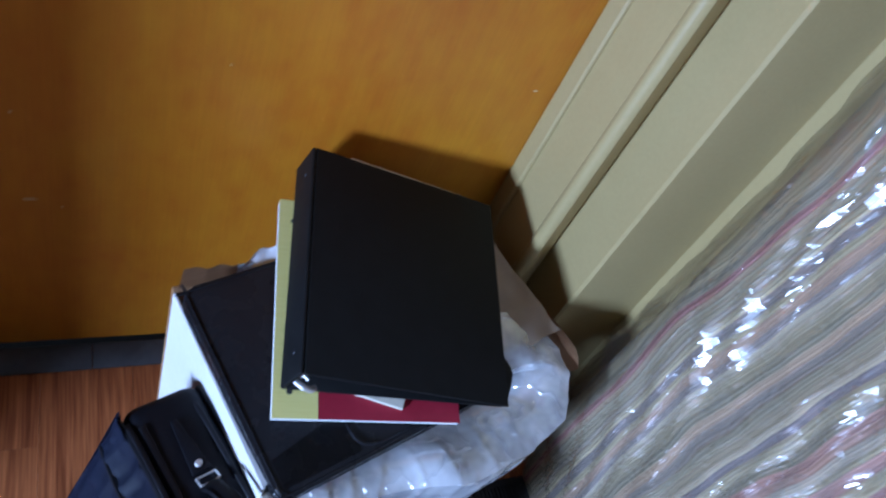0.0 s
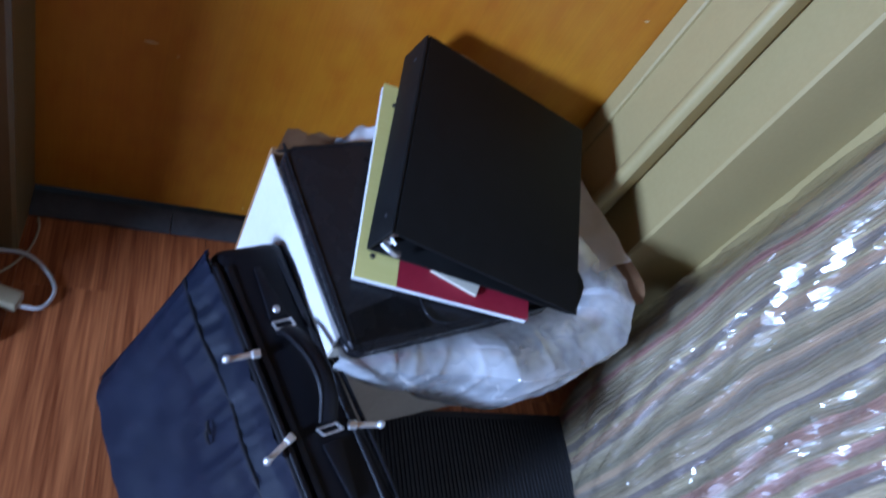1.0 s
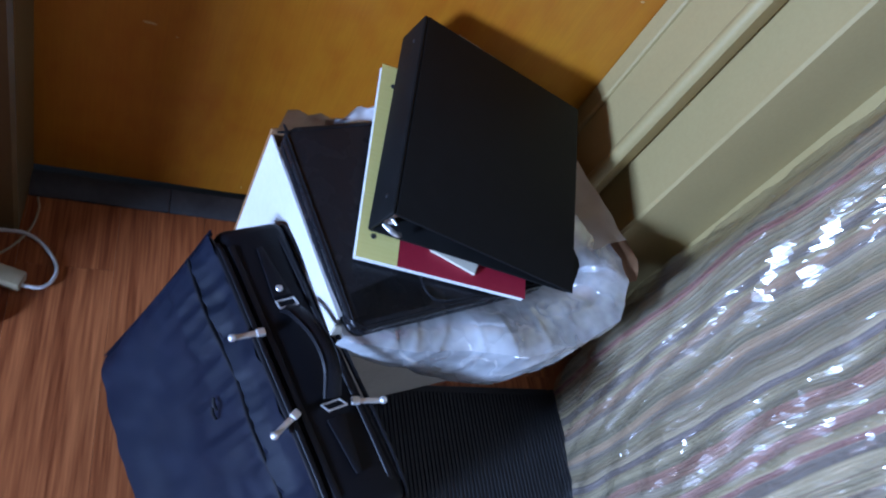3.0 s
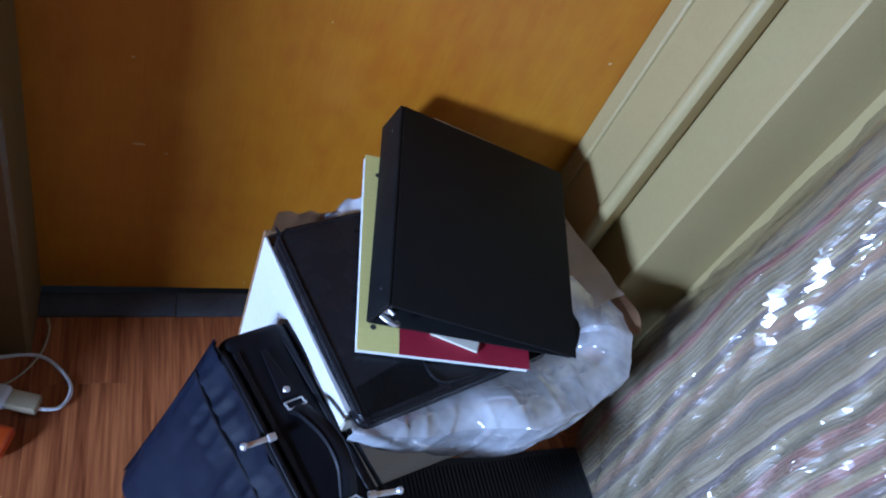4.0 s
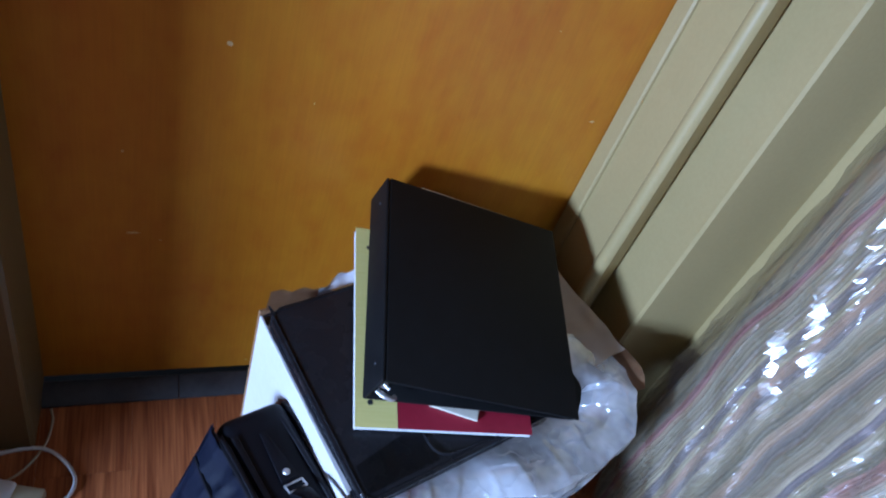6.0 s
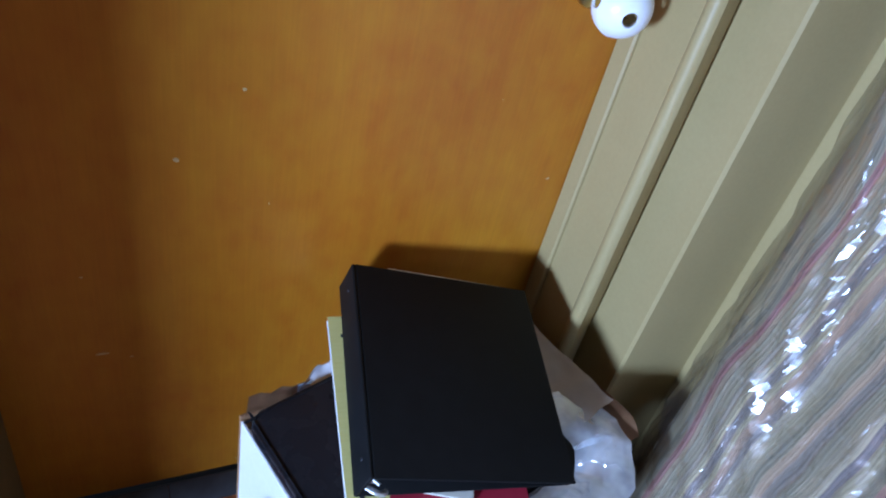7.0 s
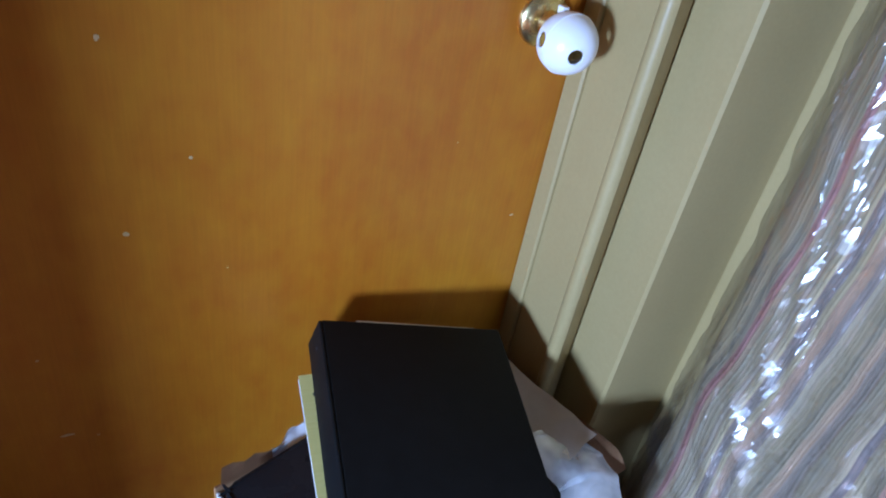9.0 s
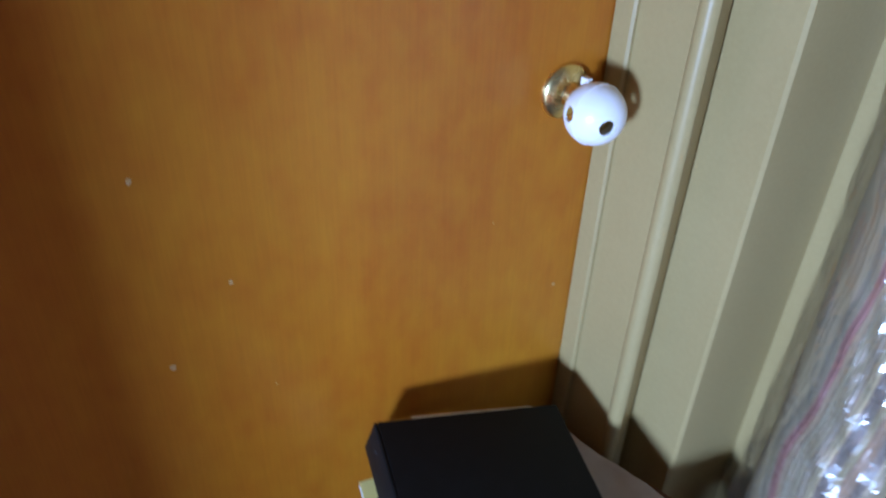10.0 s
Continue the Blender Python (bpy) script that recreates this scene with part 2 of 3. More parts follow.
def thing(name, label, category, m=None, kind="", group=""):
    ob = new(name)
    if m is not None:
        ob.matrix_world = m
    return tagged(ob, label, category, group, kind)


def block(x0, x1, y0, y1, z0, z1, bevel=0.0, segments=2, bm=None):
    bm = bm or bmesh.new()
    made = bmesh.ops.create_cube(bm, size=1.0, matrix=Matrix.Translation(((x0 + x1) / 2, (y0 + y1) / 2, (z0 + z1) / 2)) @ Matrix.Diagonal((x1 - x0, y1 - y0, z1 - z0, 1)))
    if bevel:
        edges = {e for v in made["verts"] for e in v.link_edges}
        bmesh.ops.bevel(bm, geom=list(edges), offset=bevel, segments=segments, profile=0.5, affect="EDGES")
    return bm


def prism(profile, z0, z1, bm=None):
    """An upright extrusion of a plan outline."""
    bm = bm or bmesh.new()
    low = [bm.verts.new((x, y, z0)) for x, y in profile]
    high = [bm.verts.new((x, y, z1)) for x, y in profile]
    bm.faces.new(low[::-1])
    bm.faces.new(high)
    for i in range(len(profile)):
        j = (i + 1) % len(profile)
        bm.faces.new((low[i], low[j], high[j], high[i]))
    return bm


def tube(points, radius, sides=10, bm=None, flat=1.0):
    """A round cord along points, smoothed as a Catmull-Rom curve. flat squashes it across."""
    bm = bm or bmesh.new()
    pts = [Vector(p) for p in points]
    path = []
    ext = [2 * pts[0] - pts[1], *pts, 2 * pts[-1] - pts[-2]]
    for i in range(1, len(ext) - 2):
        for k in range(6):
            t = k / 6
            a, b, c, d = ext[i - 1:i + 3]
            path.append(0.5 * ((2 * b) + (c - a) * t + (2 * a - 5 * b + 4 * c - d) * t * t + (3 * b - a - 3 * c + d) * t ** 3))
    path.append(pts[-1])
    rings = []
    for i, p in enumerate(path):
        way = (path[min(i + 1, len(path) - 1)] - path[max(i - 1, 0)]).normalized()
        side = way.cross(Vector((0, 0, 1)))
        side = side.normalized() if side.length > 1e-4 else Vector((1, 0, 0))
        up = side.cross(way)
        rings.append([bm.verts.new(p + radius * (math.cos(q) * side + flat * math.sin(q) * up)) for q in (2 * math.pi * k / sides for k in range(sides))])
    for a, b in zip(rings, rings[1:]):
        for k in range(sides):
            bm.faces.new((a[k], a[(k + 1) % sides], b[(k + 1) % sides], b[k]))
    bm.faces.new(rings[0][::-1])
    bm.faces.new(rings[-1])
    return bm


def lathe(profile, steps=40, bm=None):
    """A turned form round the z axis, from (radius, height) pairs."""
    bm = bm or bmesh.new()
    rings = []
    for r, z in profile:
        rings.append([bm.verts.new((max(r, 1e-5) * math.cos(2 * math.pi * k / steps), max(r, 1e-5) * math.sin(2 * math.pi * k / steps), z)) for k in range(steps)])
    for a, b in zip(rings, rings[1:]):
        for k in range(steps):
            bm.faces.new((a[k], a[(k + 1) % steps], b[(k + 1) % steps], b[k]))
    bm.faces.new(rings[0][::-1])
    bm.faces.new(rings[-1])
    return bm


def sheet(nu, nv, place, thick=0.0):
    """A grid of nu by nv cells laid by place(u, v), u and v from 0 to 1."""
    bm = bmesh.new()
    grid = [[bm.verts.new(place(i / nu, j / nv)) for j in range(nv + 1)] for i in range(nu + 1)]
    for i in range(nu):
        for j in range(nv):
            bm.faces.new((grid[i][j], grid[i + 1][j], grid[i + 1][j + 1], grid[i][j + 1]))
    if thick:
        bmesh.ops.solidify(bm, geom=bm.faces[:], thickness=thick)
    return bm


def frame_of(origin, e1, e2):
    """A pose whose y runs along e2 and whose x lies in the plane of e1 and e2."""
    y = Vector(e2).normalized()
    z = Vector(e1).cross(y).normalized()
    x = y.cross(z)
    m = Matrix((x, y, z)).transposed().to_4x4()
    m.translation = origin
    return m


# ---- the large structure ----
floor = tagged(part("floor", block(RX0 - 0.1, RX1 + 0.1, RY0 - 0.1, 0.12, -0.06, -0.008), HOLE), "reddish brown wood-look laminate floor", "floor", kind="structure")
tagged(part("ceiling", block(RX0, RX1, RY0, 0.06, RZ, RZ + 0.08), CEIL), "unseen ceiling, darkened to bounce little light", "ceiling", kind="structure")

DOOR_H, DOOR_W = 2.03, 0.763
tagged(part("wall_north_left", block(RX0, -0.075, RY1, 0.05, 0, RZ), WALL), "dark low-bounce wall beside the door", "wall", kind="structure")
# added out of view: blocks window light from the left of the door
tagged(part("shade_blocker_left", block(RX0, -0.437, -0.55, RY1 - 0.001, 0, RZ), WALL), "added unseen block that shades the left of the door", "wall", kind="structure")
tagged(part("wall_north_right", block(1.061, RX1, RY1 - 0.10, 0.05, 0, RZ), WALL), "dark low-bounce wall beside the closet", "wall", kind="structure")
tagged(part("wall_north_top", block(-0.075, 1.06, RY1, 0.05, DOOR_H + 0.09, RZ), WALL), "dark low-bounce wall over the door", "wall", kind="structure")
tagged(part("wall_east", block(RX1, RX1 + 0.1, RY0, 0.05, 0, RZ), WALL), "dark low-bounce side wall", "wall", kind="structure")
tagged(part("wall_south", block(RX0, RX1, RY0 - 0.1, RY0, 0, RZ), WALL), "dark low-bounce back wall", "wall", kind="structure")
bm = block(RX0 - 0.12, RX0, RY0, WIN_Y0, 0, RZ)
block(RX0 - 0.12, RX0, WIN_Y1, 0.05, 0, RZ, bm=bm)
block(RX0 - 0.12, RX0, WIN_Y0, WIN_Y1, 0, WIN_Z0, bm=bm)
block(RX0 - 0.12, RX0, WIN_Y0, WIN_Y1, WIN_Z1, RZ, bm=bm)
tagged(part("wall_west", bm, WALL), "dark low-bounce wall with a window opening", "wall", kind="structure")

# door leaf
door = tagged(part("door_1", block(0.0 - 0.012, DOOR_W + 0.012, 0.0, 0.04, 0.022, DOOR_H, 0.001, 1), DOOR_WOOD), "closed flush door in orange-brown stained wood veneer", "door", kind="structure")

# small chips in the veneer and the paint
for x, z, w, h in ((0.126, 0.335, 0.016, 0.004), (0.732, 0.572, 0.007, 0.003), (0.223, 0.845, 0.006, 0.007), (0.297, 0.714, 0.005, 0.005), (0.225, 0.628, 0.007, 0.006),
                   (0.160, 0.322, 0.004, 0.002), (0.115, 0.470, 0.004, 0.003), (0.330, 0.560, 0.003, 0.003), (0.620, 0.700, 0.003, 0.002), (0.300, 0.040, 0.004, 0.003)):
    bm = bmesh.new()
    ring = [bm.verts.new((x + 0.5 * w * math.cos(a) * random.uniform(0.6, 1.2), -0.0003, z + 0.5 * h * math.sin(a) * random.uniform(0.6, 1.2))) for a in (2 * math.pi * k / 9 for k in range(9))]
    low = [bm.verts.new((v.co.x, 0.0002, v.co.z)) for v in ring]
    bm.faces.new(ring)
    for k in range(9):
        bm.faces.new((ring[k], ring[(k + 1) % 9], low[(k + 1) % 9], low[k]))
    part("chip", bm, CHIP, door, "pale chip in the veneer")

# right side of the opening: stop, jamb, beaded casing, then the boxed closet corner
tagged(part("trim_stop", prism([(DOOR_W, -0.002), (DOOR_W, -0.030), (DOOR_W + 0.003, -0.033), (DOOR_W + 0.02, -0.033), (DOOR_W + 0.02, -0.002)], 0, DOOR_H), PAINT, smooth=True), "beige painted door stop", "trim", kind="structure")
tagged(part("trim_jamb", prism([(DOOR_W + 0.007, -0.033), (DOOR_W + 0.007, -0.113), (DOOR_W + 0.030, -0.113), (DOOR_W + 0.030, -0.033)], 0, DOOR_H), PAINT), "beige painted door jamb", "trim", kind="structure")
bead = [(0.768 + 0.012 * math.cos(a) + 0.006, -0.125 + 0.012 * math.sin(a)) for a in (radians(d) for d in range(100, 271, 17))]
tagged(part("trim_casing", prism([*bead, (0.784, -0.131), (0.806, -0.123), (0.811, -0.118), (0.811, -0.085), (0.794, -0.085), (0.794, -0.113)], 0, DOOR_H + 0.07), PAINT, smooth=True), "beige painted beaded door casing", "trim", kind="structure")
tagged(part("trim_closet_side", prism([(0.8145, -0.088), (0.8145, -0.202), (0.8185, -0.206), (0.953, -0.206), (0.953, -0.088)], 0, RZ), PAINT, smooth=True), "beige painted boxed corner beside the door casing", "trim", kind="structure")
# near-black filler: the gap's shade is put into its colour
tagged(part("trim_gap_shade", block(0.7965, 0.8140, -0.084, 0.05, 0, RZ), HOLE), "near-black strip painted as the shade in the gap behind the casing", "trim", kind="structure")
round_corner = [(0.978 + 0.024 * math.cos(a), -0.30 + 0.024 * math.sin(a)) for a in (radians(d) for d in range(180, 271, 15))]
tagged(part("trim_closet_return", prism([(0.954, -0.15), *round_corner, (1.06, -0.324), (1.06, -0.15)], 0, RZ), PAINT, smooth=True), "beige painted rounded wall return", "trim", kind="structure")

# left side of the opening, darker brown than the right, and the head
tagged(part("trim_jamb_left", prism([(0.0, -0.002), (-0.004, -0.09), (-0.03, -0.09), (-0.03, -0.002)], 0, DOOR_H), TRIM_BROWN), "dark brown door jamb", "trim", kind="structure")
tagged(part("trim_casing_left", prism([(-0.004, -0.0905), (-0.004, -0.106), (-0.009, -0.111), (-0.066, -0.105), (-0.072, -0.098), (-0.072, -0.0905)], 0, DOOR_H + 0.07), TRIM_BROWN, smooth=True), "dark brown door casing", "trim", kind="structure")
tagged(part("trim_head", block(-0.03, 0.80, -0.113, -0.002, DOOR_H + 0.002, DOOR_H + 0.09), PAINT), "beige painted head of the door frame", "trim", kind="structure")

# threshold of two dark strips, sloping to the floor
threshold = thing("threshold", "dark grey worn vinyl threshold strip under the door", "threshold", kind="structure")
for x0, x1 in ((-0.001, 0.1935), (0.195, 0.766)):
    bm = bmesh.new()
    prof = [(-0.043, 0.0), (-0.043, 0.004), (-0.038, 0.009), (-0.012, 0.019), (-0.008, 0.019), (-0.004, 0.014), (-0.004, 0.0)]
    a = [bm.verts.new((x0, y, z)) for y, z in prof]
    b = [bm.verts.new((x1, y, z)) for y, z in prof]
    bm.faces.new(a)
    bm.faces.new(b[::-1])
    for i in range(len(prof)):
        bm.faces.new((a[i], a[(i + 1) % len(prof)], b[(i + 1) % len(prof)], b[i]))
    part("strip", bm, DARK_STRIP, threshold, smooth=True)

# window in the west wall, behind the camera
window = thing("window_1", "plain white-framed window letting in daylight", "window", kind="structure")
for y0, y1, z0, z1 in ((WIN_Y0, WIN_Y0 + 0.03, WIN_Z0, WIN_Z1), (WIN_Y1 - 0.03, WIN_Y1, WIN_Z0, WIN_Z1), (WIN_Y0 + 0.03, WIN_Y1 - 0.03, WIN_Z0, WIN_Z0 + 0.03), (WIN_Y0 + 0.03, WIN_Y1 - 0.03, WIN_Z1 - 0.03, WIN_Z1)):
    part("window_frame", block(RX0 - 0.03, RX0 + 0.01, y0, y1, z0, z1, 0.003), WHITE_PLASTIC, window)

# ---- brass knob with its white cover ----
KNOB = Vector((0.706, 0.0, 0.857))
knob_pose = Matrix.Translation(KNOB) @ pose(0, 0, 0, 90, 0, 0)
bm = lathe([(0.0, 0.0), (0.0335, 0.0), (0.0335, 0.003), (0.031, 0.007), (0.022, 0.0105), (0.015, 0.013), (0.0125, 0.018), (0.0125, 0.034), (0.018, 0.038), (0.0255, 0.047), (0.0275, 0.058), (0.0245, 0.068), (0.012, 0.073), (0.0, 0.0735)])
bm.transform(knob_pose)
part("door_knob", bm, BRASS, door, "polished brass round door knob and rose", True)


def knob_cover():
    holes = [Vector(v).normalized() for v in ((-0.296, -0.948, -0.10), (-0.97, 0.165, 0.11), (0.9, -0.35, 0.2))]
    radius, half = 0.0350, radians(15)
    bm = bmesh.new()
    bmesh.ops.create_uvsphere(bm, u_segments=72, v_segments=40, radius=radius)
    inside = {v for v in bm.verts if any(v.co.angle(h) < half for h in holes[:3])}
    back = {v for v in bm.verts if v.co.y > 0.027}
    gone = [f for f in bm.faces if all(v in inside for v in f.verts) or all(v in back for v in f.verts)]
    bmesh.ops.delete(bm, geom=gone, context="FACES")
    for v in [v for v in bm.verts if v in inside]:
        h = min(holes[:3], key=lambda q: v.co.angle(q))
        away = (v.co.normalized() - h * v.co.normalized().dot(h)).normalized()
        v.co = radius * (h * math.cos(half) + away * math.sin(half))
    bmesh.ops.solidify(bm, geom=bm.faces[:], thickness=0.0022)
    top = thing("knob_cover", "white plastic childproof cover with finger holes over the door knob", "knob cover", Matrix.Translation((0.703, -0.060, 0.850)))
    part("shell", bm, WHITE_PLASTIC, top, smooth=True)
    bm = tube([(math.sin(a) * 0.0349, -0.004, math.cos(a) * 0.0349) for a in (radians(d) for d in range(-180, 181, 20))], 0.0007, 6)
    part("seam", bm, WHITE_PLASTIC, top, "moulded seam round the cover")
    part("clip", block(-0.004, 0.004, 0.016, 0.027, 0.026, 0.0352, 0.001), WHITE_PLASTIC, top, "small white snap clip")


knob_cover()

# ---- white carton with brown insides ----
BOX = Matrix.Translation((0.348, -0.395, 0.0)) @ pose(0, 0, 0, 0, 0, 15)
BW, BD, BH = 0.44, 0.275, 0.305
box = thing("cardboard_box", "open white cardboard carton with brown inside, packed with papers", "box", BOX)
part("bottom_panel", block(0.004, BW - 0.004, 0.004, BD - 0.004, 0.0, 0.004), CARD_BROWN, box)
# tan here is the shade on the white front, painted in
front = part("front_panel", block(0, BW, 0, 0.004, 0, BH, 0.001, 1), CARD_SHADED, box, "white carton front panel, coloured tan for its shade")
part("printed_bar", block(0.020, 0.125, -0.0006, 0.0002, 0.235, 0.262), PINK, front, "pink printed bar")
part("printed_bar", block(0.150, 0.240, -0.0006, 0.0002, 0.238, 0.250), PINK, front, "pink printed bar")
part("back_panel", block(0, BW, BD - 0.004, BD, 0, BH + 0.02, 0.001, 1), CARD_BROWN, box, "brown cardboard back panel")
part("side_panel", block(0.0005, 0.0045, 0.0045, BD - 0.0045, 0, BH + 0.012, 0.001, 1), CARD_WHITE, box)
part("side_panel", block(BW - 0.0045, BW - 0.0005, 0.0045, BD - 0.0045, 0, BH, 0.001, 1), CARD_BROWN, box, "brown cardboard side panel")
part("flap", sheet(24, 6, lambda u, v: (BW - 0.002 + 0.016 * v + 0.004 * math.sin(7 * u) * v, -0.026 * v + u * (BD - 0.02 + 0.02 * v), BH - 0.03 + 0.082 * v * (1 - 0.18 * u) - 0.02 * v * max(0.0, 1 - u / 0.10) ** 2), 0.003), CARD_BROWN, box, "brown cardboard flap folded up", True)
part("flap", sheet(20, 5, lambda u, v: (0.001 + 0.026 * v, 0.006 + u * (BD - 0.05), BH + 0.0125 + 0.004 * math.sin(v * math.pi) + 0.0015 * noise.noise((u * 6, v, 3))), 0.002), CARD_WHITE, box, "white flap folded in over the papers", True)
part("flap", sheet(6, 4, lambda u, v: (0.006 + 0.09 * u, BD - 0.006 - 0.006 * v, BH + 0.02 + 0.046 * v * (1 - u * 0.4) + 0.004 * math.sin(u * 15) * v), 0.003), CARD_BROWN, box, "torn brown cardboard flap")
part("paper_stack", block(0.006, BW - 0.006, 0.006, BD - 0.006, 0.0045, BH - 0.008, 0.004), PAPER, box, "stack of white papers filling the carton")

liner = thing("packing_paper", "off-white crumpled packing paper tucked into the carton beside the binder", "paper", BOX)
part("sheet", sheet(40, 20, lambda u, v: (0.300 + 0.141 * v + 0.004 * noise.noise((u * 6, v * 4, 2)), 0.026 + 0.222 * u + 0.010 * (1 - v) + 0.006 * noise.noise((u * 3, v * 5, 6)),
                                          0.326 + 0.042 * v ** 1.4 + 0.004 * noise.noise((u * 7, v * 6, 1)) - 0.006 * u * v), 0.0006), LINER, liner, smooth=True)

# ---- notebook, portfolio, binder ----
P0 = Vector((0.360, -0.413, 0.320))
PE1, PE2 = Vector((0.300, 0.070, 0.016)), Vector((-0.080, 0.256, 0.026))
port = thing("portfolio", "black leatherette zip portfolio lying on the packed carton", "portfolio", frame_of(P0, PE1, PE2))
PW, PD = 0.285, 0.268
def rounded_slab(w, d, z0, z1, r, inset=0.0, soft=0.0):
    pts = [(cx + r * math.cos(a), cy + r * math.sin(a)) for cx, cy, start in ((w - inset - r, d - inset - r, 0), (inset + r, d - inset - r, 90), (inset + r, inset + r, 180), (w - inset - r, inset + r, 270))
           for a in (radians(start + 15 * k) for k in range(7))]
    bm = prism(pts, z0, z1)
    if soft:
        rim = [e for e in bm.edges if abs(e.verts[0].co.z - e.verts[1].co.z) < 1e-6]
        bmesh.ops.bevel(bm, geom=rim, offset=soft, segments=3, profile=0.5, affect="EDGES")
    return bm, pts


part("back_cover", rounded_slab(PW, PD, -0.012, -0.0015, 0.016, 0.0, 0.004)[0], LEATHER, port, smooth=True)
part("front_cover", rounded_slab(PW, PD, 0.0015, 0.012, 0.016, 0.0, 0.004)[0], LEATHER, port, smooth=True)
part("zipper", rounded_slab(PW, PD, -0.0035, 0.0035, 0.014, 0.003)[0], NYLON_TRIM, port, "black zip running round the edge", True)
bm, pts = rounded_slab(PW, PD, 0, 0.001, 0.0135, 0.004)
bm.free()
part("piping", tube([(x, y, 0.0122) for x, y in pts[::2]] + [(pts[0][0], pts[0][1], 0.0122)], 0.0011, 8), LEATHER, port, "raised stitched edge", True)
part("pocket_flap", sheet(20, 8, lambda u, v: (0.010 + 0.092 * u, 0.010 + (0.034 + 0.016 * u) * v, 0.0128 + 0.0016 * v ** 3 + 0.0008 * math.sin(9 * u) * v), 0.0012), LEATHER, port, "black leatherette pocket flap", True)
part("pocket_seam", tube([(0.104, 0.062, 0.0125), (0.102, 0.045, 0.0132), (0.103, 0.026, 0.0134), (0.112, 0.014, 0.0132), (0.134, 0.0085, 0.0130), (0.175, 0.008, 0.0125)], 0.0016, 8), LEATHER, port, "raised rounded pocket seam", True)

N0 = Vector((0.359, -0.330, 0.352))
NE1, NE2 = Vector((0.216, -0.027, 0.004)), Vector((0.045, 0.274, 0.050))
note = thing("notebook", "yellow and maroon covered notebook with punched holes, lying under the binder", "notebook", frame_of(N0, NE1, NE2))
NW, NH = 0.218, 0.281
part("page_block", block(0.001, NW - 0.001, 0.001, NH - 0.001, -0.004, 0.0045), PAPER, note, "white page block")
part("back_cover", block(0, NW, 0.001, NH, -0.005, -0.004), PAPER, note)
part("binding_strip", block(0, 0.050, 0, NH, 0.0045, 0.0055), YELLOW, note, "pale yellow binding margin")
part("front_cover", block(0.0503, NW, 0, NH, 0.0045, 0.0053), MAROON, note, "maroon card cover")
# punched holes as dark discs on the cover, their inner shade painted
for y in (0.030, 0.140, 0.250):
    bm = lathe([(0, 0), (0.0034, 0), (0.0034, 0.0006), (0, 0.0006)], 16)
    bm.transform(Matrix.Translation((0.018, y, 0.0052)))
    part("hole_shade_disc", bm, HOLE, note)

env = thing("envelope", "cream folded paper sticking out from under the binder", "paper", frame_of(N0 + NE1 * 0.40 + NE2 * 0.085 + Vector((0, 0, 0.0067)), NE1, NE2) @ pose(0, 0, 0, 0, 0, -16))
part("folded_sheet", block(0, 0.062, 0, 0.15, 0, 0.004, 0.0015), CREAM, env)

B0 = Vector((0.381, -0.322, 0.429))
BE1, BE2 = Vector((0.253, -0.044, -0.052)), Vector((0.057, 0.280, 0.058))
binder = thing("ring_binder", "black vinyl ring binder lying closed on the notebook", "binder", frame_of(B0, BE1, BE2))
CW, CH = 0.262, 0.288
part("front_cover", block(-0.0006, CW, 0.0, CH, -0.003, 0.0002, 0.0014, 3), BINDER, binder, smooth=True)
part("spine", block(-0.0055, -0.0005, 0, CH, -0.054, 0.0, 0.0024, 3), BINDER, binder, smooth=True)
bm = block(0, CW, 0, CH, -0.0028, 0, 0.0012, 2)
bm.transform(Matrix.Translation((-0.003, 0, -0.051)) @ pose(0, 0, 0, 0, -10.5, 0))
part("back_cover", bm, BINDER, binder, smooth=True)
part("inner_tab", prism([(0.240, 0.002), (0.2605, 0.002), (0.271, 0.028), (0.2755, 0.044), (0.273, 0.053), (0.262, 0.068), (0.240, 0.082)], -0.0062, -0.0034), BINDER, binder, "black vinyl corner of the inner cover")
bm = block(0.045, 0.222, 0.060, CH + 0.0065, -0.013, -0.0045, 0.0008, 1)
bm.transform(pose(0, 0, 0, 0, 0, -0.6))
part("page_block", bm, CREAM, binder, "cream sheets held in the binder")
part("ring_plate", block(0.006, 0.020, 0.012, CH - 0.012, -0.045, -0.039, 0.002), STEEL, binder, "shiny metal ring plate")
for y in (0.022, 0.144, 0.266):
    bm = tube([(0.013 + 0.012 * math.cos(a), y, -0.027 + 0.012 * math.sin(a)) for a in (radians(d) for d in range(0, 361, 30))], 0.0013, 8)
    part("ring", bm, STEEL, binder, "chrome binder ring", True)
part("lever", tube([(0.004, 0.004, -0.034), (0.012, -0.003, -0.030), (0.021, -0.004, -0.032), (0.027, 0.001, -0.036)], 0.0034, 10, flat=0.6), STEEL, binder, "chrome opening lever", True)
part("lever_pin", tube([(0.008, 0.012, -0.028), (0.016, 0.004, -0.026)], 0.0018, 8), STEEL, binder, "chrome lever pin", True)
for y in (0.03, CH - 0.03):
    bm = lathe([(0, 0), (0.0028, 0), (0.002, 0.0008), (0, 0.001)], 14)
    bm.transform(Matrix.Translation((-0.0055, y, -0.020)) @ pose(0, 0, 0, 0, -90, 0))
    part("rivet", bm, RUBBER, binder, "small dark metal rivet")

